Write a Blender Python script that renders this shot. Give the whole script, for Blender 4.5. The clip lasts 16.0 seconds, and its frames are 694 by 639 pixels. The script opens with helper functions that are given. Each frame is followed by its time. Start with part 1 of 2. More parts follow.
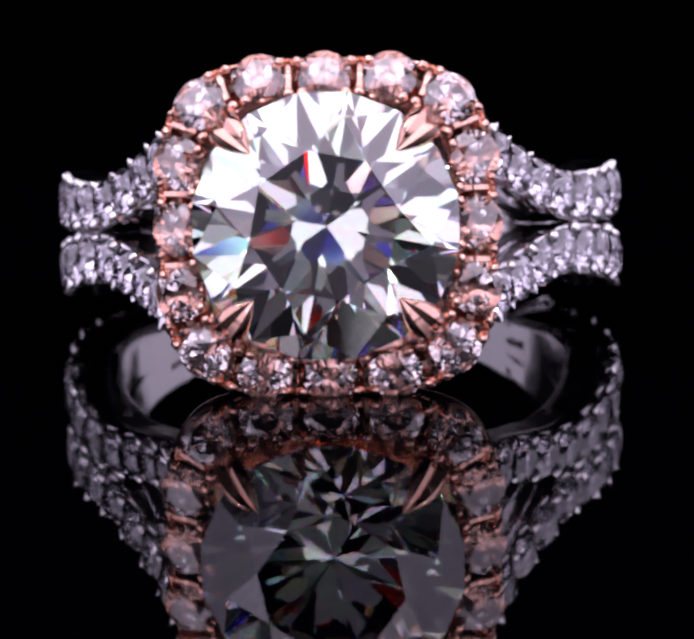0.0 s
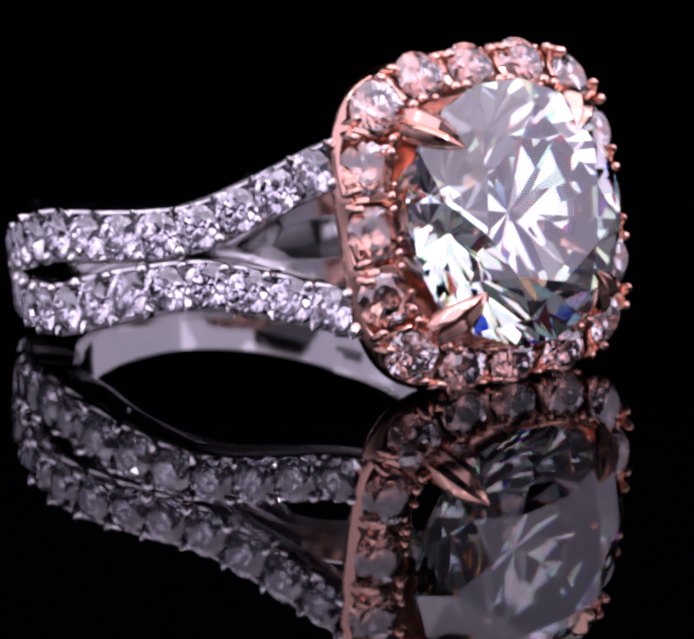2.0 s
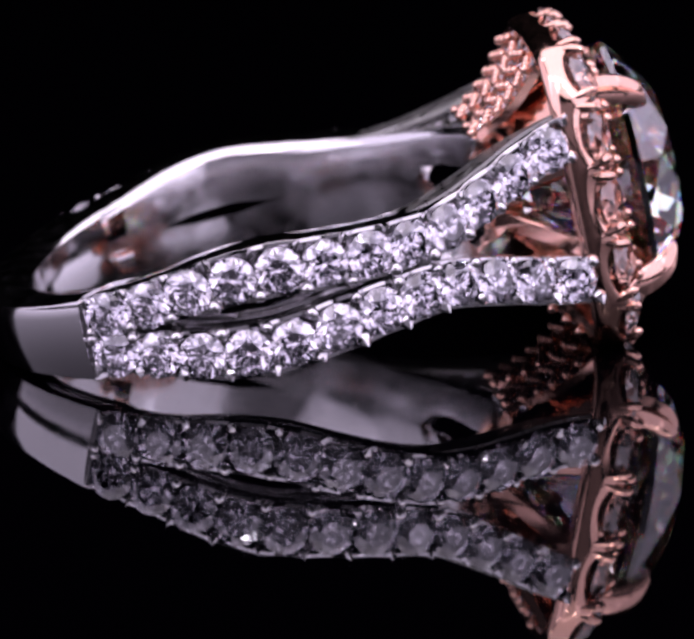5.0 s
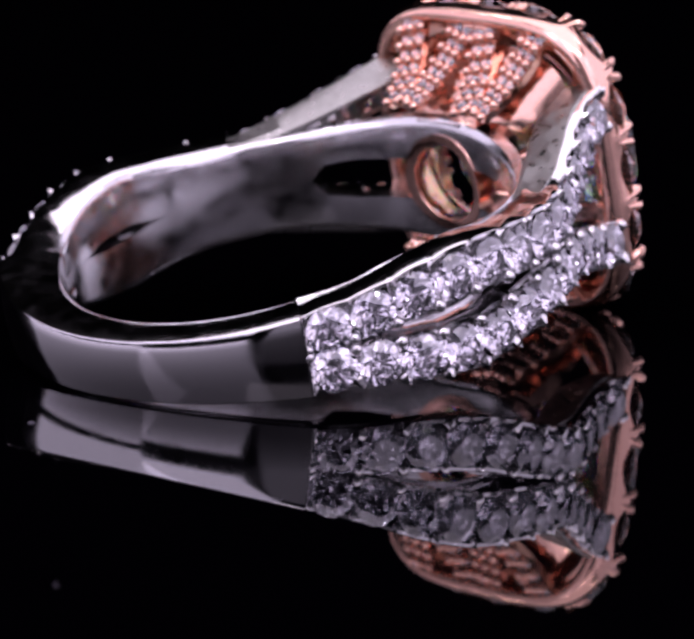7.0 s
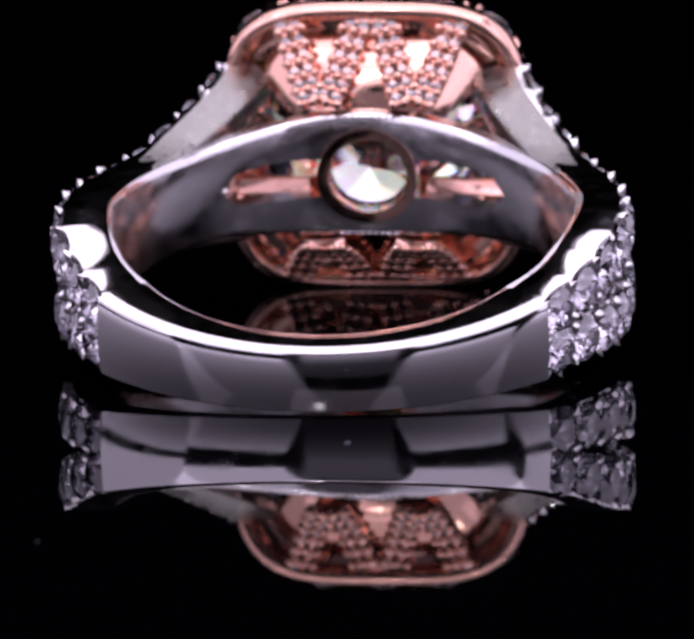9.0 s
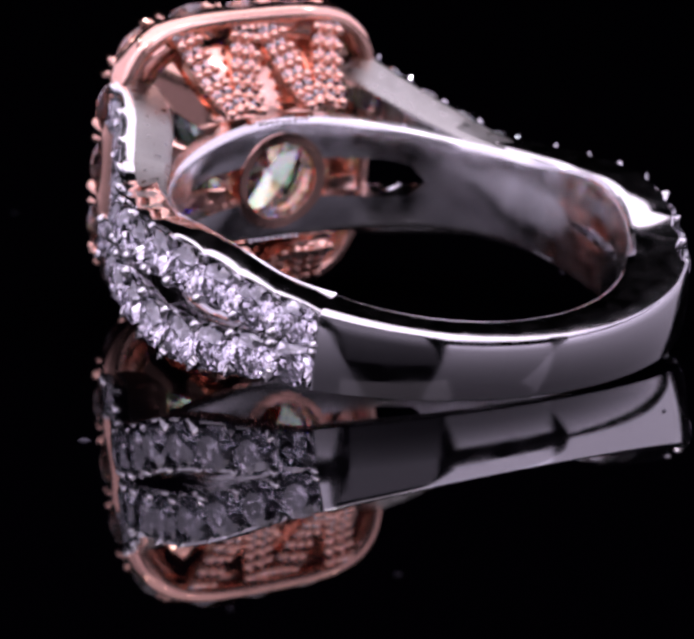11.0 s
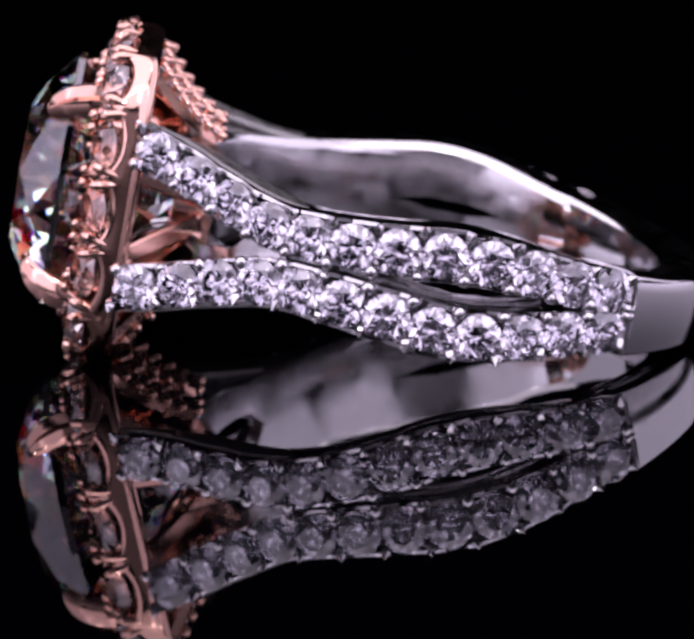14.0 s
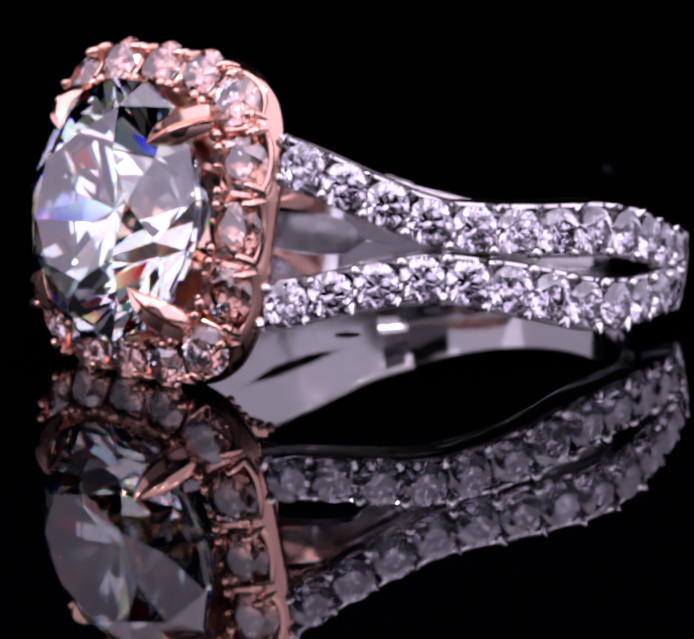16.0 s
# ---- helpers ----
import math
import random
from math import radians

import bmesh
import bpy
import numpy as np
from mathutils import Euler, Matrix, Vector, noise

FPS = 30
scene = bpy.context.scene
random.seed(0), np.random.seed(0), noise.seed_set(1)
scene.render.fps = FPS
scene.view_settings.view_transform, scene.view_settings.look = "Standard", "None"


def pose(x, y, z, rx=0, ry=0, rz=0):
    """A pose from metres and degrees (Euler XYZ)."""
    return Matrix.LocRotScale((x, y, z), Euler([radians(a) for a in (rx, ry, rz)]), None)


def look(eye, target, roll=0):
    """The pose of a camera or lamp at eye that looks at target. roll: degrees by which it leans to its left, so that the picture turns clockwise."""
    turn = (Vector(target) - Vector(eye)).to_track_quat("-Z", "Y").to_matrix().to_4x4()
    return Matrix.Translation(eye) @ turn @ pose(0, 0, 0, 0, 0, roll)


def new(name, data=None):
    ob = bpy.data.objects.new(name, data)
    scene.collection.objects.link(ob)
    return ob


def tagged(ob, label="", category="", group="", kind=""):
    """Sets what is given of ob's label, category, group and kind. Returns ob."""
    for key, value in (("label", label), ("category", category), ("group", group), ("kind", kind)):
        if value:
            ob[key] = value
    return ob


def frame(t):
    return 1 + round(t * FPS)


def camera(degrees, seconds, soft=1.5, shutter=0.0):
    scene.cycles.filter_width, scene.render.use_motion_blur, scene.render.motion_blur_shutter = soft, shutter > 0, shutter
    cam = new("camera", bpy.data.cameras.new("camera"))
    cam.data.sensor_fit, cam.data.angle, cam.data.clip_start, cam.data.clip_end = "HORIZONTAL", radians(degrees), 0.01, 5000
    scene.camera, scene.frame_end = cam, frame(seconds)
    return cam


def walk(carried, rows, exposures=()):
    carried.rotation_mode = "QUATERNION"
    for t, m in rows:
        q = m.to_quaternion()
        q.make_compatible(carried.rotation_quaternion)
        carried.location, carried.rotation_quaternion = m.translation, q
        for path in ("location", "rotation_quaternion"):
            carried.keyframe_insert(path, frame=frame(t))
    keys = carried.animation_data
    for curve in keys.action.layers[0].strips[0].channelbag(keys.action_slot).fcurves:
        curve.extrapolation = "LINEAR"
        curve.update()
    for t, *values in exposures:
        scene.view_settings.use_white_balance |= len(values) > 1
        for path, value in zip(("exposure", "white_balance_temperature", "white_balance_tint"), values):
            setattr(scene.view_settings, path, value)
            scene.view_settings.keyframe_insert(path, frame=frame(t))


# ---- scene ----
# Lengths below are in millimetres and are turned into metres as the meshes are made.
MM = 0.001
SECONDS = 16.0
START_TURN, TURN_RATE = -2.05, 19.48      # degrees, degrees a second

# ---- camera ----
cam = camera(8.524, SECONDS, soft=3.5)
cam.data.dof.use_dof, cam.data.dof.focus_distance, cam.data.dof.aperture_fstop = True, 0.166, 140
EYE = Vector((0, -172.5, 37.2)) * MM
AIM = EYE + Vector((0, math.cos(radians(11.98)), -math.sin(radians(11.98)))) * 0.1
walk(cam, [(0, look(EYE, AIM, -1.15)), (SECONDS, look(EYE, AIM, -1.15))])

# ---- light: a dark studio with soft boxes on both sides of the camera and one above ----
world = bpy.data.worlds.new("studio_dark")
scene.world = world
world.use_nodes = True
world.node_tree.nodes["Background"].inputs["Color"].default_value = (0.35, 0.3, 0.6, 1)
world.node_tree.nodes["Background"].inputs["Strength"].default_value = 0.002


def softbox(name, azimuth, elevation, distance, width, height, power, colour):
    """An area lamp seen from the ring at that azimuth (0: behind the camera) and elevation."""
    data = bpy.data.lights.new(name, "AREA")
    data.shape, data.size, data.size_y = "RECTANGLE", width, height
    data.energy, data.color = power, colour
    a, e = radians(azimuth), radians(elevation)
    place = Vector((math.sin(a) * math.cos(e), -math.cos(a) * math.cos(e), math.sin(e))) * distance
    ob = new(name, data)
    ob.matrix_world = look(place, (0, 0, 0.006))
    return ob


COOL = (0.985, 0.855, 1.14)
WARM = (1.01, 0.87, 1.08)
softbox("softbox_front_left", -43, 31, 0.36, 0.28, 0.34, 0.46, COOL)
softbox("softbox_front_right", 42, 31, 0.36, 0.27, 0.34, 0.45, COOL)
softbox("softbox_side_left", -92, 26, 0.36, 0.42, 0.32, 0.49, COOL)
softbox("softbox_side_right", 103, 26, 0.36, 0.54, 0.32, 0.74, COOL)
softbox("softbox_overhead", 180, 86, 0.38, 0.52, 0.5, 1.6, WARM)
softbox("softbox_above_lens", 0, 53, 0.34, 0.22, 0.17, 0.18, WARM)
# weak unseen fill, added to brighten the centre diamond's facets
softbox("added_fill_behind_lens", 0, 14, 0.5, 0.3, 0.26, 0.05, COOL)
# tiny unseen lamps, added only so that the stones sparkle
for az, el in ((-58, 52), (57, 54), (-14, 50), (16, 56), (-120, 50), (118, 52)):
    softbox("sparkle_helper", az, el, 0.3, 0.012, 0.012, 0.022, (1, 0.95, 1.03))


# ---- materials ----
def material(name):
    m = bpy.data.materials.new(name)
    m.use_nodes = True
    m.node_tree.nodes.clear()
    return m, m.node_tree.nodes, m.node_tree.links


def metal(name, colour, rough, scale, bump):
    m, nodes, links = material(name)
    out, bsdf = nodes.new("ShaderNodeOutputMaterial"), nodes.new("ShaderNodeBsdfPrincipled")
    coord = nodes.new("ShaderNodeTexCoord")
    fine, broad = nodes.new("ShaderNodeTexNoise"), nodes.new("ShaderNodeTexNoise")
    fine.inputs["Scale"].default_value, broad.inputs["Scale"].default_value = scale * 9, scale
    fine.inputs["Detail"].default_value = 4
    ramp = nodes.new("ShaderNodeMapRange")
    ramp.inputs["From Min"].default_value, ramp.inputs["From Max"].default_value = 0.3, 0.7
    ramp.inputs["To Min"].default_value, ramp.inputs["To Max"].default_value = rough * 0.6, rough * 1.6
    mix = nodes.new("ShaderNodeMix")
    mix.data_type = "RGBA"
    mix.inputs["A"].default_value = (*[c * 0.9 for c in colour], 1)
    mix.inputs["B"].default_value = (*colour, 1)
    relief = nodes.new("ShaderNodeBump")
    relief.inputs["Strength"].default_value, relief.inputs["Distance"].default_value = bump, 0.00004
    bsdf.inputs["Metallic"].default_value = 1
    for tex in (fine, broad):
        links.new(coord.outputs["Object"], tex.inputs["Vector"])
    links.new(fine.outputs["Fac"], ramp.inputs["Value"])
    links.new(ramp.outputs["Result"], bsdf.inputs["Roughness"])
    links.new(broad.outputs["Fac"], mix.inputs["Factor"])
    links.new(mix.outputs["Result"], bsdf.inputs["Base Color"])
    links.new(broad.outputs["Fac"], relief.inputs["Height"])
    links.new(relief.outputs["Normal"], bsdf.inputs["Normal"])
    links.new(bsdf.outputs["BSDF"], out.inputs["Surface"])
    return m


def gem(name, tint, fire=0.0, spread=0.03, rough=0.0):
    """Diamond: clear glass of high refraction; fire is the share of light that is broken into colours."""
    m, nodes, links = material(name)
    out = nodes.new("ShaderNodeOutputMaterial")
    lobes = [(tuple(c * (1 - fire) for c in tint), 2.417)]
    if fire:
        lobes += [(tuple(tint[k] * fire if k == i else 0 for k in range(3)), 2.417 + spread * (i - 1)) for i in range(3)]
    last = None
    for colour, ior in lobes:
        glass = nodes.new("ShaderNodeBsdfGlass")
        glass.inputs["Color"].default_value = (*colour, 1)
        glass.inputs["IOR"].default_value, glass.inputs["Roughness"].default_value = ior, rough
        if last is None:
            last = glass.outputs["BSDF"]
        else:
            add = nodes.new("ShaderNodeAddShader")
            links.new(last, add.inputs[0])
            links.new(glass.outputs["BSDF"], add.inputs[1])
            last = add.outputs["Shader"]
    links.new(last, out.inputs["Surface"])
    return m


def black_gloss():
    m, nodes, links = material("black_acrylic")
    out, bsdf = nodes.new("ShaderNodeOutputMaterial"), nodes.new("ShaderNodeBsdfPrincipled")
    coord, tex, ramp = nodes.new("ShaderNodeTexCoord"), nodes.new("ShaderNodeTexNoise"), nodes.new("ShaderNodeMapRange")
    tex.inputs["Scale"].default_value, tex.inputs["Detail"].default_value = 220, 6
    ramp.inputs["To Min"].default_value, ramp.inputs["To Max"].default_value = 0.0, 0.03
    bsdf.inputs["Base Color"].default_value = (0.0003, 0.0002, 0.0005, 1)
    bsdf.inputs["IOR"].default_value = 1.32
    links.new(coord.outputs["Object"], tex.inputs["Vector"])
    links.new(tex.outputs["Fac"], ramp.inputs["Value"])
    links.new(ramp.outputs["Result"], bsdf.inputs["Roughness"])
    links.new(bsdf.outputs["BSDF"], out.inputs["Surface"])
    return m


def black_cloth():
    m, nodes, links = material("black_cloth")
    out, bsdf = nodes.new("ShaderNodeOutputMaterial"), nodes.new("ShaderNodeBsdfPrincipled")
    coord, tex, ramp = nodes.new("ShaderNodeTexCoord"), nodes.new("ShaderNodeTexNoise"), nodes.new("ShaderNodeValToRGB")
    tex.inputs["Scale"].default_value = 90
    ramp.color_ramp.elements[0].color, ramp.color_ramp.elements[1].color = (0.0002, 0.0002, 0.0003, 1), (0.0006, 0.0005, 0.0008, 1)
    bsdf.inputs["Roughness"].default_value = 1
    bsdf.inputs["Specular IOR Level"].default_value = 0
    links.new(coord.outputs["Object"], tex.inputs["Vector"])
    links.new(tex.outputs["Fac"], ramp.inputs["Fac"])
    links.new(ramp.outputs["Color"], bsdf.inputs["Base Color"])
    links.new(bsdf.outputs["BSDF"], out.inputs["Surface"])
    return m


WHITE_GOLD = metal("white_gold", (0.8, 0.78, 0.8), 0.085, 170, 0.45)
# duller and greyer: the overhead box's reflection on the shoulders, put into the colour
SATIN_SHEEN_GOLD = metal("satin_sheen_white_gold", (0.33, 0.325, 0.31), 0.34, 300, 0.12)
LINING_GOLD = metal("soft_white_gold", (0.78, 0.76, 0.78), 0.17, 150, 0.35)
ROSE_GOLD = metal("rose_gold", (0.93, 0.55, 0.44), 0.12, 420, 0.5)
DIAMOND = gem("diamond", (0.975, 0.955, 0.985), 0.24, 0.06, rough=0.02)
PAVE = gem("pave_diamond", (0.98, 0.97, 1.0), rough=0.03)
PINK = gem("pink_diamond", (1.0, 0.975, 0.98), rough=0.03)


# ---- mesh helpers ----
def mesh_of(name, verts, faces, mat, smooth=False, scale=MM, crease=38):
    me = bpy.data.meshes.new(name)
    me.from_pydata([tuple(c * scale for c in v) for v in verts], [], faces)
    bm = bmesh.new()
    bm.from_mesh(me)
    bmesh.ops.recalc_face_normals(bm, faces=bm.faces)
    bm.to_mesh(me)
    bm.free()
    for p in me.polygons:
        p.use_smooth = smooth
    if smooth:
        me.set_sharp_from_angle(angle=radians(crease))
    me.materials.append(mat)
    return me


def sub(name, me, parent, m=None, label=""):
    """Links mesh me as a part of parent."""
    ob = new(name, me)
    ob.parent = parent
    if m is not None:
        ob.matrix_basis = m
    return tagged(ob, label)


def sweep(rings, closed=False):
    """Vertices and faces of a tube through equal rings of points."""
    k, n = len(rings[0]), len(rings)
    verts = [p for r in rings for p in r]
    faces = []
    for i in range(n if closed else n - 1):
        a, b = i * k, ((i + 1) % n) * k
        for j in range(k):
            faces.append((a + j, a + (j + 1) % k, b + (j + 1) % k, b + j))
    if not closed:
        faces += [tuple(range(k)), tuple(range((n - 1) * k, n * k))]
    return verts, faces


def spline(nodes, steps):
    """Catmull-Rom through rows of numbers."""
    p = np.array(nodes, float)
    p = np.vstack([2 * p[0] - p[1], p, 2 * p[-1] - p[-2]])
    rows = []
    for i in range(1, len(p) - 2):
        for s in range(steps):
            t = s / steps
            rows.append(0.5 * (2 * p[i] + (p[i + 1] - p[i - 1]) * t + (2 * p[i - 1] - 5 * p[i] + 4 * p[i + 1] - p[i + 2]) * t * t
                               + (3 * p[i] - p[i - 1] - 3 * p[i + 1] + p[i + 2]) * t ** 3))
    rows.append(p[-2])
    return np.array(rows)


def along(rows, count, start, end):
    """count rows at even lengths of the path in columns 0 to 2, from share start to share end."""
    d = np.r_[0, np.cumsum(np.linalg.norm(np.diff(rows[:, :3], axis=0), axis=1))]
    at = np.linspace(start, end, count) * d[-1]
    return np.stack([np.interp(at, d, rows[:, c]) for c in range(rows.shape[1])], 1)


def facing(place, out, side):
    """Pose (metres) whose z looks along out and whose x lies towards side."""
    z = Vector(out).normalized()
    y = z.cross(Vector(side)).normalized()
    x = y.cross(z)
    m = Matrix((x, y, z)).transposed().to_4x4()
    m.translation = Vector(place) * MM
    return m


def brilliant(name, r, mat):
    """A round brilliant of radius r: table, star, kite and girdle facets above, mains and halves below; z up, girdle at 0."""
    v, f = [], []
    def ring(n, rad, h, off):
        v.extend((r * rad * math.cos(2 * math.pi * (i + off) / n), r * rad * math.sin(2 * math.pi * (i + off) / n), r * h) for i in range(n))
        return len(v) - n
    tab, tr, ch, bez, low = 0.56, 0.44, 0.31, 0.8, 0.23
    c = math.cos(math.pi / 8)
    T = ring(8, tab, ch, 0)
    B = ring(8, bez, ch * (1 - (bez * c - tab) / tr), 0.5)
    G = ring(16, 1.0, 0.0, 0)
    H = ring(16, 1.0, -0.05, 0)
    L = ring(8, low, -0.955 + 0.905 * low * c, 0.5)
    v.append((0, 0, -0.955 * r))
    C = len(v) - 1
    f.append(tuple(T + i for i in range(8)))
    for i in range(8):
        j, p = (i + 1) % 8, (i - 1) % 8
        f.append((T + i, T + j, B + i))
        f.append((T + i, B + p, G + 2 * i, B + i))
        f.append((B + i, G + 2 * i, G + 2 * i + 1))
        f.append((B + i, G + 2 * i + 1, G + (2 * i + 2) % 16))
        f.append((C, L + p, H + 2 * i, L + i))
        f.append((L + i, H + 2 * i, H + 2 * i + 1))
        f.append((L + i, H + 2 * i + 1, H + (2 * i + 2) % 16))
    for i in range(16):
        f.append((G + i, G + (i + 1) % 16, H + (i + 1) % 16, H + i))
    return mesh_of(name, v, f, mat)


def point_mesh(name, r, mat):
    """A small claw with a sharp tip, filed flat on its sides."""
    rings = [[(r * q * math.cos(a), r * q * math.sin(a), r * h) for a in np.linspace(0, 2 * math.pi, 7)[:-1]]
             for h, q in ((1.15, 0.06), (0.75, 0.4), (0.2, 0.85), (-0.5, 1.0), (-1.4, 0.7))]
    return mesh_of(name, *sweep(rings), mat, True)


def bead_mesh(name, r, length, mat, taper=0.55):
    """A small claw: a domed head at z = 0 on a tapering stem that goes down."""
    rings = []
    for h, s in ((0.98, 0.2), (0.8, 0.62), (0.4, 0.93), (0.0, 1.0), (-0.5, 0.95)):
        rings.append([(r * s * math.cos(a), r * s * math.sin(a), r * h) for a in np.linspace(0, 2 * math.pi, 9)[:-1]])
    rings.append([(r * taper * math.cos(a), r * taper * math.sin(a), -length) for a in np.linspace(0, 2 * math.pi, 9)[:-1]])
    return mesh_of(name, *sweep(rings), mat, True)


def wedge_mesh(name, r, mat):
    """A slim claw that lies on its side: rounded behind, drawn out to a point in front."""
    rings = [[(r * q * math.cos(a), r * q * math.sin(a), h) for a in np.linspace(0, 2 * math.pi, 9)[:-1]]
             for h, q in ((-0.5, 0.2), (-0.42, 0.7), (-0.2, 1.0), (0.05, 1.0), (0.3, 0.72), (0.52, 0.36), (0.66, 0.06))]
    return mesh_of(name, *sweep(rings), mat, True)


# ---- the setting ----
def box_room():
    cloth = black_cloth()
    floor = new("floor", mesh_of("floor", [(-600, -600, -8), (600, -600, -8), (600, 600, -8), (-600, 600, -8),
                                           (-600, -600, -14), (600, -600, -14), (600, 600, -14), (-600, 600, -14)],
                                 [(0, 1, 2, 3), (7, 6, 5, 4), (0, 4, 5, 1), (1, 5, 6, 2), (2, 6, 7, 3), (3, 7, 4, 0)], cloth))
    tagged(floor, "matt black cloth under the turntable", "floor", kind="structure")
    def slab(name, x0, x1, y0, y1, z0, z1):
        v = [(x, y, z) for z in (z0, z1) for y in (y0, y1) for x in (x0, x1)]
        ob = new(name, mesh_of(name, v, [(0, 1, 3, 2), (4, 6, 7, 5), (0, 4, 5, 1), (1, 5, 7, 3), (3, 7, 6, 2), (2, 6, 4, 0)], cloth))
        tagged(ob, "plain black cloth wall of the dark studio", "wall", kind="structure")
    slab("wall_north", -600, 600, 600, 610, -14, 700)
    slab("wall_south", -600, 600, -610, -600, -14, 700)
    slab("wall_east", 600, 610, -610, 610, -14, 700)
    slab("wall_west", -610, -600, -610, 610, -14, 700)
    slab("ceiling", -610, 610, -610, 610, 700, 710)


box_room()


def turntable():
    """A polished black acrylic disc, with a few flecks of dust that turn with it."""
    disc = new("turntable")
    tagged(disc, "round glossy black acrylic turntable with a little dust", "turntable")
    rings = []
    for i in range(128):
        a = 2 * math.pi * i / 128
        rings.append([(r * math.cos(a), r * math.sin(a), z) for r, z in ((0.5, 0), (139.5, 0), (140, -0.5), (140, -7.5), (139.5, -8), (0.5, -8))])
    sub("disc", mesh_of("disc", *sweep(rings, True), black_gloss(), False), disc)
    verts, faces = [], []
    spots = [(random.uniform(-38, 38), random.uniform(-38, 38), random.uniform(0.03, 0.06)) for _ in range(9)] + [(-13.4, -4.9, 0.11), (16.5, 9.0, 0.1), (-2.0, 17.5, 0.09)]
    for x, y, r in spots:
        b, a0, k = len(verts), random.uniform(0, 3), random.uniform(1, 2.6)
        for h, q in ((0.002, 1.0), (r * 0.8, 0.6)):
            for j in range(5):
                a = 2 * math.pi * j / 5
                u, v = r * q * k * math.cos(a), r * q * math.sin(a) * random.uniform(0.6, 1.1)
                verts.append((x + u * math.cos(a0) - v * math.sin(a0), y + u * math.sin(a0) + v * math.cos(a0), h))
        faces += [tuple(b + 5 + j for j in range(5))] + [(b + j, b + (j + 1) % 5, b + 5 + (j + 1) % 5, b + 5 + j) for j in range(5)]
    m, nodes, links = material("dust")
    out, bsdf = nodes.new("ShaderNodeOutputMaterial"), nodes.new("ShaderNodeBsdfPrincipled")
    bsdf.inputs["Base Color"].default_value, bsdf.inputs["Roughness"].default_value = (0.06, 0.055, 0.07, 1), 0.9
    links.new(bsdf.outputs["BSDF"], out.inputs["Surface"])
    tagged(sub("dust", mesh_of("dust", verts, faces, m), disc, None, "tiny pale dust flecks"), kind="stuff")
    return disc


table = turntable()

# ---- the ring ----
# Ring space: x across the finger hole, -y towards the centre diamond, z along the finger; the hole's centre is the origin.
RING = pose(0, 0, 0, -11.18) @ pose(0, 0, 0, 0, -0.5) @ Matrix.Translation(Vector((-0.27, 2.36, 4.07)) * MM)
HOLE = 8.5
ring = new("engagement_ring")
tagged(ring, "white gold diamond ring with rose gold halo on black turntable", "ring")

# One shoulder: outer x, y, the strand's z, its half width, inner x, y.
SHOULDER = [(8.0, 7.15, 0.66, 0.74, 6.3, 5.71), (9.25, 5.1, 0.9, 0.86, 7.48, 4.04), (10.2, 2.8, 1.26, 0.97, 8.2, 2.26),
            (10.55, 0.5, 1.38, 1.02, 8.49, 0.4), (10.35, -2.0, 1.15, 1.02, 8.34, -1.62), (9.65, -4.3, 1.0, 0.97, 7.8, -3.4),
            (8.65, -6.2, 1.03, 0.92, 7.1, -5.0), (7.45, -8.3, 1.66, 0.9, 5.8, -7.1), (6.55, -10.0, 2.28, 0.9, 4.7, -9.0),
            (6.05, -11.6, 2.72, 0.9, 4.05, -11.2)]


def plain_band():
    """The plain rear of the band: upright outside, a bevelled upper rim, rounded inside, lowest and narrowest at the back."""
    rings = []
    for i in range(73):
        deg = -48 + 96 * i / 72
        s = abs(deg) / 48
        ro, ri = 10.68 + 0.14 * s * s, HOLE + 0.24 * (1 - s * s)
        top, low = 0.86 + 0.54 * s * s, -1.46 - 0.16 * s * s
        c, d = math.sin(radians(deg)), math.cos(radians(deg))
        rim = 0.09
        bulge = [(ro + 0.11 * (1 - (2 * u - 1) ** 2), low + 0.1 + (top - 0.07 - low - 0.1) * u) for u in (0, 0.17, 0.33, 0.5, 0.67, 0.83, 1)]
        prof = bulge + [ (ro - 0.03, top - 0.02), (ro - 0.1, top), (ro - 0.4, top + rim - 0.02), (ro - 0.55, top + rim),
                (ri + 0.42, top + rim - 0.02), (ri + 0.16, top + rim - 0.1), (ri + 0.03, top - 0.12), (ri, top - 0.5), (ri, low + 0.55), (ri + 0.14, low + 0.12), (ri + 0.5, low), (ro - 0.3, low - 0.02), (ro - 0.07, low + 0.04)]
        rings.append([(r * c, r * d, z) for r, z in prof])
    sub("plain_band", mesh_of("plain_band", *sweep(rings), WHITE_GOLD, True, crease=24), ring, RING, "polished white gold rear band")


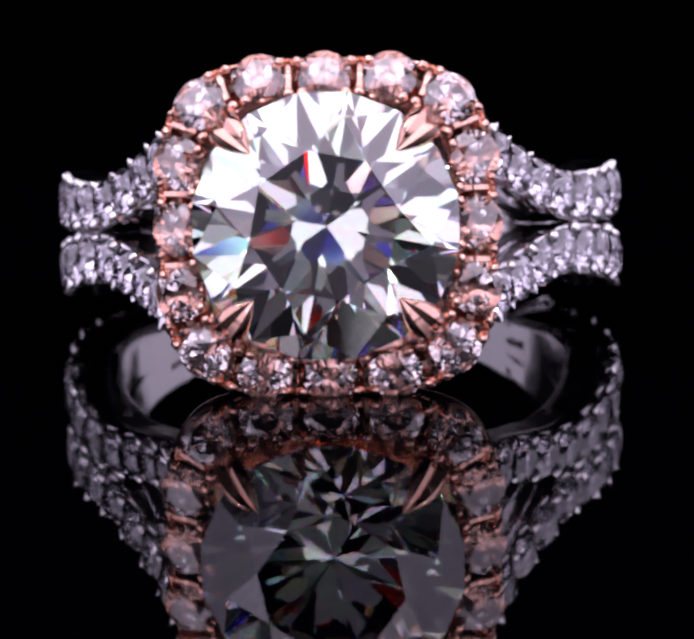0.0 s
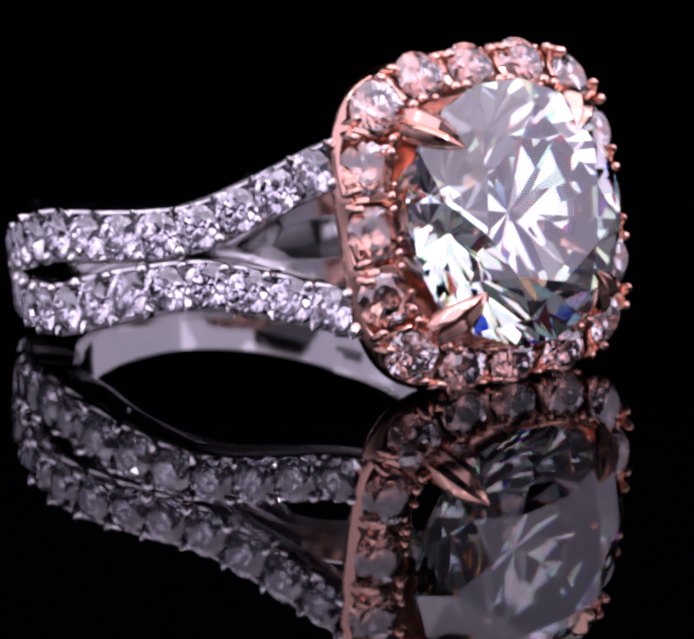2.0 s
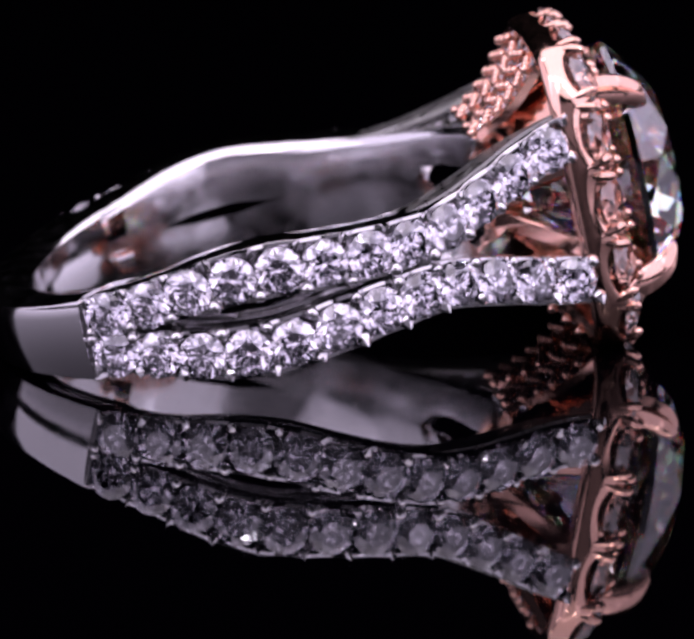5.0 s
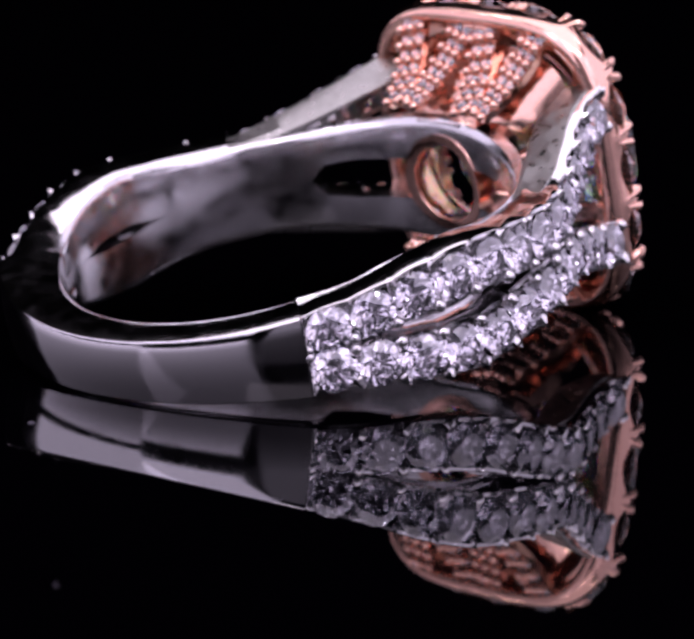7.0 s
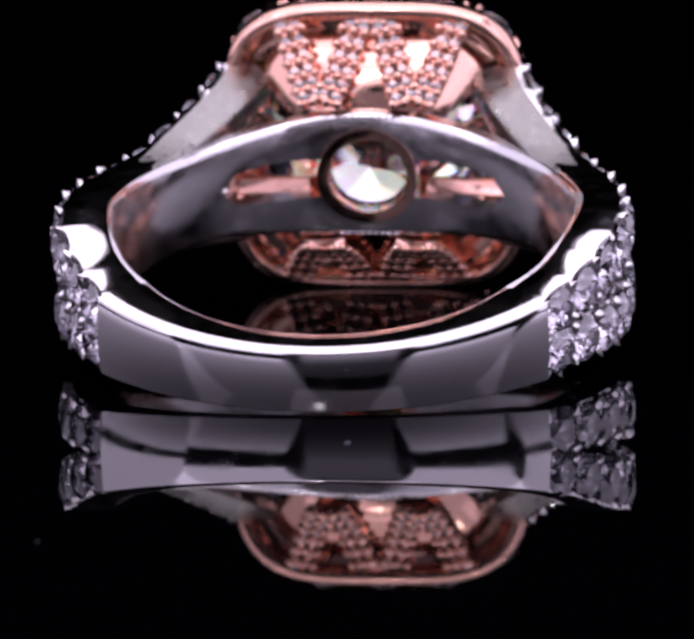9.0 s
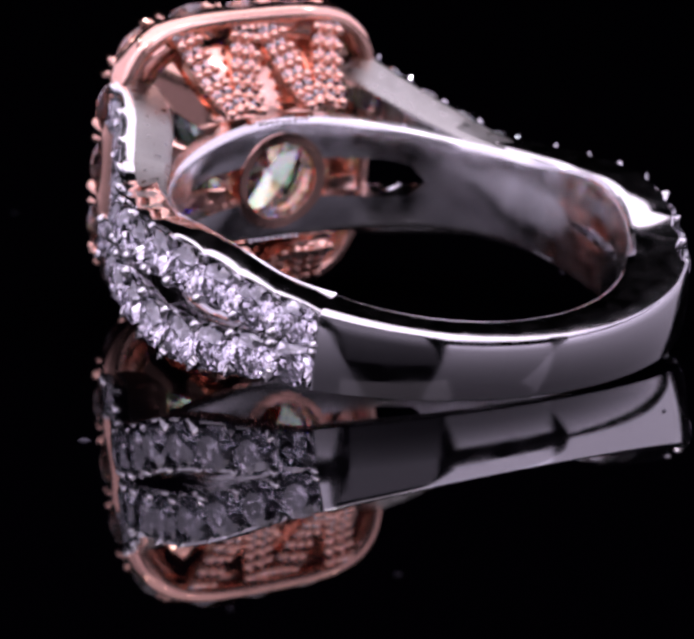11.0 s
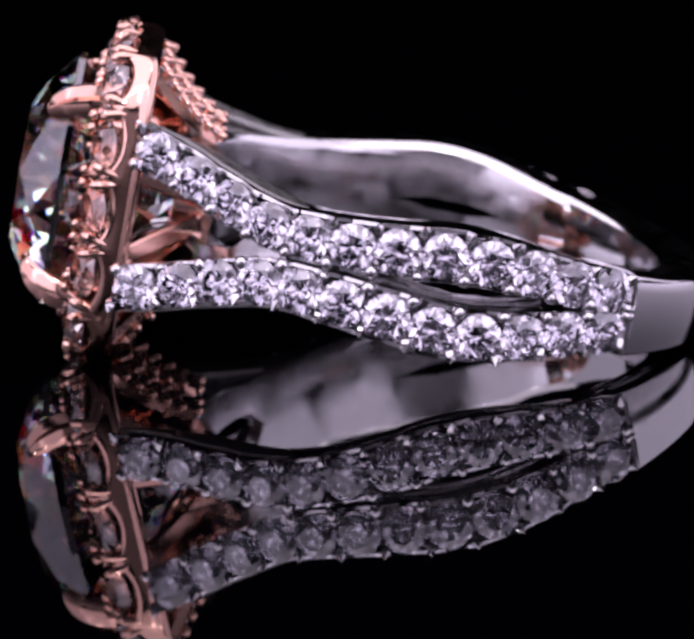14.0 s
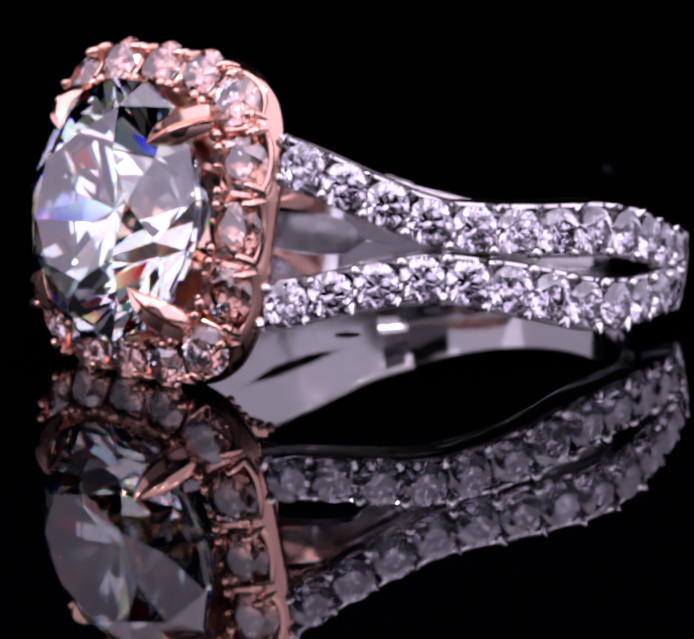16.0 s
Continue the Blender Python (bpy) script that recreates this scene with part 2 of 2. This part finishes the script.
def strand(sx, sz, stone, bead, point):
    """One pave strand of a shoulder, with its stones and bead claws."""
    rows = spline(SHOULDER, 8)
    rows[:, 0] *= sx
    rows[:, 4] *= sx
    rows[:, 2] *= sz
    count = 12
    step = 1 / (count + 0.15)
    rings = []
    fine = along(rows, count * 12 + 1, 0, 1)
    for i, (x, y, z, hw, xi, yi) in enumerate(fine):
        n = Vector((x - xi, y - yi))
        n.normalize()
        # the edges are cut down in a curve beside every stone
        u = abs(((i / (count * 12) / step - 0.55) + 0.5) % 1 * 2 - 1)
        hwi = hw * (1 - 0.32 * max(0, i / (count * 12) - 0.68) / 0.32)
        cut = 0.13 + 0.17 * (1 - u ** 2.2)
        prof = [(0.9, -0.1), (0.9, 0.1), (cut + 0.16, 0.74), (cut, 0.84), (cut + 0.02, 0.96), (cut + 0.12, 1.0)]
        back = [(-cut - 0.12, -1.0), (-cut - 0.02, -0.96), (-cut, -0.84), (-cut - 0.16, -0.74)]
        rings.append([(x - n.x * d, y - n.y * d, z + hw * e) for d, e in prof]
                     + [(xi + n.x * d, yi + n.y * d, z + e) for d, e in ((0.45, hwi), (0.14, hwi - 0.14), (0, hwi - 0.32), (0, -hwi + 0.32), (0.14, -hwi + 0.14), (0.45, -hwi))]
                     + [(x + n.x * d, y + n.y * d, z + hw * e) for d, e in back])
    body = sub("strand", mesh_of("strand", *sweep(rings), WHITE_GOLD, True), ring, RING, "white gold strand paved with small round diamonds")
    # satin plate on the outer side near the head; added where the strand mirrors the overhead box
    rings = []
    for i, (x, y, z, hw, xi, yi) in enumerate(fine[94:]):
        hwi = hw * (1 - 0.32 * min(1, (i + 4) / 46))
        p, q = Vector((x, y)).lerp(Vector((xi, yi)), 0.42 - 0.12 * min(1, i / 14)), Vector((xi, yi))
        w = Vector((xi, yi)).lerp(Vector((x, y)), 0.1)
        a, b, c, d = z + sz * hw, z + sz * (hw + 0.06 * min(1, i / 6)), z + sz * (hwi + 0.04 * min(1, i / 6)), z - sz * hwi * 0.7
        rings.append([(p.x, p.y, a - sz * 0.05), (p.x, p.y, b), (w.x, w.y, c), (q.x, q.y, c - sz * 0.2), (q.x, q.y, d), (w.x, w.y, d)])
    sub("shoulder_sheen_plate", mesh_of("shoulder_sheen_plate", *sweep(rings), SATIN_SHEEN_GOLD, True), body, None, "satin white gold plate, its grey standing for the overhead reflection")
    mids = along(rows, count, 0.55 * step, 1 - 0.6 * step)
    gaps = along(rows, count + 1, 0.06 * step, 1 - 0.1 * step)
    def frame_at(row, table):
        i = int(np.argmin(np.linalg.norm(table[:, :3] - row[:3], axis=1)))
        t = Vector(table[min(i + 1, len(table) - 1), :3] - table[max(i - 1, 0), :3]).normalized()
        side = Vector((0, 0, 1))
        out = t.cross(side)
        out = out if out.dot(Vector((row[0], row[1], 0)) - Vector((row[4], row[5], 0))) > 0 else -out
        return t, out.normalized()
    for row in mids:
        t, out = frame_at(row, rows)
        m = facing(Vector(row[:3]) - out * 0.06, out, t)
        m = m @ Matrix.Rotation(random.uniform(0, 0.7), 4, "Z") @ Matrix.Rotation(random.uniform(-0.05, 0.05), 4, "X")
        sub("pave_diamond", stone, body, m)
    for row in gaps:
        t, out = frame_at(row, rows)
        for e in (-1, 1):
            lean = out * 0.7 + Vector((0, 0, 0.7 * e)) if e == sz else out
            m = facing(Vector(row[:3]) + out * -0.13 + Vector((0, 0, e * (row[3] - 0.21))), lean + t * random.uniform(-0.25, 0.25), t)
            k = random.uniform(0.82, 1.12)
            sub("bead_claw", point if e == sz else bead, body, m @ Matrix.Rotation(random.uniform(0, 6), 4, "Z") @ Matrix.Diagonal((k, k * random.uniform(0.8, 1.0), k, 1)))


def shoulders():
    stone, bead = brilliant("pave_diamond", 0.86, PAVE), bead_mesh("bead_claw", 0.28, 0.8, WHITE_GOLD, 0.8)
    point = point_mesh("pointed_claw", 0.26, WHITE_GOLD)
    for sx in (-1, 1):
        for sz in (-1, 1):
            strand(sx, sz, stone, bead, point)


def inner_lining():
    """The smooth inside of the shoulders and the bridge under the head, in an upper and a lower half; both leave a slit and windows between them."""
    # angle, outer edge, inner edge, thickness
    table_rows = [(42, 1.46, 0.0, 0.3), (34, 1.57, 0.0, 0.3), (28, 1.71, 0.0, 0.3), (22, 1.95, 0.02, 0.3), (15, 2.13, 0.2, 0.3), (3, 2.28, 0.24, 0.3), (-6, 2.15, 0.03, 0.3), (-11, 2.03, 0.0, 0.3),
                  (-23, 1.88, 0.0, 0.3), (-40, 1.86, 0.0, 0.4), (-50, 1.95, 0.02, 0.6), (-54, 2.02, 0.62, 0.7), (-62, 2.15, 0.78, 0.75), (-78, 2.44, 0.78, 0.8), (-82, 2.47, 1.0, 0.8), (-86, 2.5, 1.4, 0.8), (-90, 2.52, 1.5, 0.8)]
    cols = np.array(table_rows)[::-1].T
    for sz in (-1, 1):
        rings = []
        for i in range(133):
            deg = 42 - 2 * i
            k = deg if deg >= -90 else -180 - deg
            zo, zi, th = (np.interp(k, cols[0], cols[c]) for c in (1, 2, 3))
            a, r = radians(deg), HOLE - 0.03 + 0.032 * max(0, (k - 34) / 8)
            prof = [(r, zi), (r, zo - 0.35), (r + 0.06, zo - 0.12), (r + 0.2, zo), (r + th - 0.08, zo), (r + th, zo - 0.1), (r + th, zi)]
            rings.append([(q * math.cos(a), q * math.sin(a), sz * z) for q, z in prof])
        sub("inner_lining", mesh_of("inner_lining", *sweep(rings), LINING_GOLD, True), ring, RING, "polished white gold inside of the band")


def collars():
    """Slim posts behind the halo, into which the strands run, and the upright walls where the pave begins."""
    for sx in (-1, 1):
        me, _, _ = bar_mesh("collar", (sx * 5.66, -11.5, -3.5), (sx * 5.66, -11.5, 3.5), (sx, 0.2, 0), 0.2, 0.16, WHITE_GOLD, 0.0)
        sub("collar", me, ring, RING)
        me, _, _ = bar_mesh("end_wall", (sx * 7.88, 7.1, -1.5), (sx * 7.88, 7.1, 1.3), (sx * 0.74, 0.67, 0), 0.24, 0.2, WHITE_GOLD, 0.0)
        sub("end_wall", me, ring, RING)


def cushion(a, n, t):
    """A point of the cushion outline at angle t: x, z."""
    c, s = math.cos(t), math.sin(t)
    k = (abs(c) ** n + abs(s) ** n) ** (-1 / n)
    return a * k * c, a * k * s


def even_cushion(a, n, count, shift=0.0):
    """count points at even lengths round the cushion, from the +x side, with the outward direction."""
    ts = np.linspace(0, 2 * math.pi, 721)
    p = np.array([cushion(a, n, t) for t in ts])
    d = np.r_[0, np.cumsum(np.linalg.norm(np.diff(p, axis=0), axis=1))]
    at = ((np.arange(count) + shift) / count % 1) * d[-1]
    rows = []
    for s in at:
        t = np.interp(s, d, ts)
        q, w = cushion(a, n, t - 0.01), cushion(a, n, t + 0.01)
        g = Vector((w[0] - q[0], 0, w[1] - q[1])).normalized()
        x, z = cushion(a, n, t)
        rows.append((x, z, Vector((g.z, 0, -g.x)), g))
    return rows


def bar_mesh(name, a, b, out, width, thick, mat, bow=0.3):
    """A slightly bowed bar from a to b whose face looks along out."""
    a, b, out = Vector(a), Vector(b), Vector(out).normalized()
    side = (b - a).cross(out).normalized()
    up = side.cross(b - a).normalized()
    up = up if up.dot(out) > 0 else -up
    rings = []
    for i in range(9):
        u = i / 8
        c = a.lerp(b, u) - up * bow * math.sin(math.pi * u)
        w, e = width / 2, min(0.08, width / 5)
        rings.append([tuple(c + side * s + up * h) for s, h in ((-w, 0), (-w, thick - e), (-w + e, thick), (w - e, thick), (w, thick - e), (w, 0))])
    return mesh_of(name, *sweep(rings), mat, True), side, up


HALO_STONES = 16


def halo():
    # grooved plate under the stones
    rings = []
    for (x, z, o, g), (xi, zi, _, _) in zip(even_cushion(6.0, 3.7, 128), even_cushion(4.55, 3.0, 128)):
        at = lambda u, y: (xi + (x - xi) * u, y, zi + (z - zi) * u)
        rings.append([at(0.9, -11.7), at(0.95, -11.85), at(0.88, -11.86), at(0.55, -11.45), at(0.12, -12.95), at(0, -12.9), at(0, -11.9), at(0.3, -11.6)])
    plate = sub("halo", mesh_of("halo", *sweep(rings, True), ROSE_GOLD, True), ring, RING, "rose gold cushion-shaped halo set with small diamonds")
    # outer wall, cut down in a U beside every stone
    rings = []
    n = HALO_STONES * 14
    for i, (x, z, o, g) in enumerate(even_cushion(6.06, 3.7, n)):
        u = (i / 14 + 0.5) % 1 * 2 - 1
        top = -11.95 - 0.62 * (1 - math.sqrt(1 - min(0.97, abs(u)) ** 2)) / 0.757
        def at(d, y):
            return x - o.x * d, y, z - o.z * d
        rings.append([at(0.68, -11.8), at(0.68, -11.35), at(0.6, -11.16), at(0.45, -11.06), at(0.28, -11.06), at(0.13, -11.16), at(0.04, -11.33), at(0.0, -11.55), at(0.0, top + 0.15), at(0.05, top + 0.03), at(0.13, top), at(0.22, top + 0.03), at(0.3, top + 0.15)])
    sub("scalloped_wall", mesh_of("scalloped_wall", *sweep(rings, True), ROSE_GOLD, True), plate, None)
    stone = brilliant("halo_diamond", 1.0, PINK)
    for x, z, o, g in even_cushion(5.38, 3.7, HALO_STONES):
        m = facing((x, -12.6, z), Vector((0, -1, 0)) + o * 0.47, g)
        sub("halo_diamond", stone, plate, m @ Matrix.Rotation(random.uniform(0, 0.7), 4, "Z"))
    claw, pearl = wedge_mesh("outer_claw", 0.21, ROSE_GOLD), bead_mesh("inner_bead", 0.23, 0.7, ROSE_GOLD)
    bridge, _, _ = bar_mesh("bridge", (0, -0.62, 0), (0, 0.62, 0), (0, 0, 1), 0.28, 0.5, ROSE_GOLD, 0.12)
    for x, z, o, g in even_cushion(5.93, 3.7, HALO_STONES, 0.5):
        for e in (-1, 1):
            sub("outer_claw", claw, plate, facing(Vector((x, -12.42, z)) + g * (0.27 * e), o * 0.12 + Vector((0, 1, 0)) - g * (0.22 * e), g))
        sub("bridge", bridge, plate, facing(Vector((x, -12.3, z)) - o * 0.72, Vector((0, -1, 0)) + o * 0.5, g))
    for x, z, o, g in even_cushion(4.74, 3.4, HALO_STONES, 0.5):
        for e in (-1, 1):
            sub("inner_bead", pearl, plate, facing(Vector((x, -13.12, z)) + g * (0.24 * e), Vector((0, -1, 0)) + o * 0.3, g))
    crumb = bead_mesh("seed_bead", 0.15, 0.5, ROSE_GOLD)
    for x, z, o, g in even_cushion(4.6, 3.2, HALO_STONES * 2, 0.25):
        sub("seed_bead", crumb, plate, facing(Vector((x, -13.1, z)) + g * random.uniform(-0.08, 0.08), Vector((0, -1, 0)), g))


def prongs():
    """Four claws that hold the centre diamond, each with a sharp ridge and a pointed tip."""
    path = spline([(5.35, -12.2, 0.58), (5.32, -12.8, 0.66), (5.15, -13.5, 0.7), (4.75, -14.2, 0.64), (4.25, -14.65, 0.42), (3.68, -14.92, 0.05)], 5)
    rings = []
    for i, (r, y, w) in enumerate(path):
        t = Vector(path[min(i + 1, len(path) - 1), :2] - path[max(i - 1, 0), :2]).normalized()
        n = Vector((-t.y, t.x))
        n = -n if n.x - n.y < 0 else n
        ring_pts = []
        for s, h in ((-0.75, -0.5), (-1, -0.1), (-0.9, 0.3), (-0.5, 0.62), (-0.15, 0.45), (0, 0.36), (0.15, 0.45), (0.5, 0.62), (0.9, 0.3), (1, -0.1), (0.75, -0.5), (0, -0.6)):
            ring_pts.append((r + n.x * h * w, y + n.y * h * w, s * w))
        rings.append(ring_pts)
    me = mesh_of("prong", *sweep(rings), ROSE_GOLD, True)
    for k in range(4):
        sub("prong", me, ring, RING @ Matrix.Rotation(radians(45 + 90 * k), 4, "Y"), "pointed rose gold claw prong")


def centre_diamond():
    m = facing((0, -14.06, 0), (0, -1, 0), (1, 0, 0))
    sub("centre_diamond", brilliant("centre_diamond", 4.82, DIAMOND), ring, RING @ m @ Matrix.Rotation(radians(11), 4, "Z"), "large round brilliant-cut clear diamond")


def basket():
    """The gallery under the halo: zigzag bars paved with tiny stones on two sides before plain panels, struts beside, a ring at the foot."""
    tiny, dot = brilliant("tiny_diamond", 0.27, PAVE), bead_mesh("grain", 0.2, 0.2, ROSE_GOLD)
    for sz in (-1, 1):
        rings = []
        for i in range(25):
            a = radians(90 * sz - 56 + 112 * i / 24)
            x, z = cushion(4.75, 3.4, a)
            u, w = 2.35 * math.cos(a), 2.35 * math.sin(a)
            rings.append([(x, -11.4, z), ((x + u) / 2 * 1.1, -10.2, (z + w) / 2 * 1.1), (u, -9.15, w), (u * 0.93, -9.15, w * 0.93), ((x + u) / 2 * 1.05, -10.25, (z + w) / 2 * 1.05), (x * 0.96, -11.4, z * 0.96)])
        sub("inner_panel", mesh_of("inner_panel", *sweep(rings), ROSE_GOLD, True), ring, RING, "plain rose gold panel behind the gallery bars")
        for x0, x1 in ((-3.35, -2.1), (-0.45, -1.5), (0.45, 1.5), (3.35, 2.1)):
            a, b = Vector((x0, -11.5, sz * 5.25)), Vector((x1, -8.75, sz * 2.75))
            me, side, up = bar_mesh("gallery_bar", a, b, (0, 0.6, sz), 1.0, 0.4, ROSE_GOLD)
            bar = sub("gallery_bar", me, ring, RING, "rose gold gallery bar paved with tiny diamonds")
            for i in range(6):
                u = (i + 0.5) / 6
                c = a.lerp(b, u) - up * 0.3 * math.sin(math.pi * u) + up * 0.4
                for s in (-0.26, 0.26):
                    sub("tiny_diamond", tiny, bar, facing(c + side * s, up, b - a))
                for s in (-0.47, 0, 0.47):
                    sub("grain", dot, bar, facing(c + (b - a) / 12 + side * s + up * 0.08, up, b - a))
    for sx in (-1, 1):
        for sz in (-1, 1):
            me, _, _ = bar_mesh("side_strut", (sx * 5.2, -11.5, sz * 1.6), (sx * 2.0, -8.9, sz * 0.5), (sx, 0.6, 0), 0.7, 0.45, ROSE_GOLD, 0.1)
            sub("side_strut", me, ring, RING)
    rings = []
    for i in range(48):
        a = 2 * math.pi * i / 48
        c, s = math.cos(a), math.sin(a)
        bend = lambda r: 8.47 - math.sqrt(8.47 ** 2 - (r * c) ** 2)
        rings.append([(r * c, y + bend(r), r * s) for r, y in ((1.5, -8.5), (1.54, -8.43), (1.62, -8.42), (1.95, -8.42), (1.95, -9.9), (1.72, -9.9), (1.5, -9.5))])
    tick = bead_mesh("edge_bead", 0.09, 0.12, WHITE_GOLD)
    for sz in (-1, 1):
        for i in range(9):
            a = radians(-90 + 1.75 * (i - 4))
            sub("edge_bead", tick, ring, RING @ facing(((HOLE + 0.05) * math.cos(a), (HOLE + 0.05) * math.sin(a), sz * 2.42), (-math.cos(a), -math.sin(a), sz * 0.6), (1, 0, 0)))
    sub("foot_ring", mesh_of("foot_ring", *sweep(rings, True), ROSE_GOLD, True), ring, RING, "rose gold round window under the diamond")


plain_band()
shoulders()
inner_lining()
collars()
halo()
prongs()
centre_diamond()
basket()


def motions():
    rows = [(t, pose(0, 0, 0, 0, 0, START_TURN + TURN_RATE * t)) for t in range(0, 17)]
    walk(ring, rows)
    walk(table, rows)


motions()
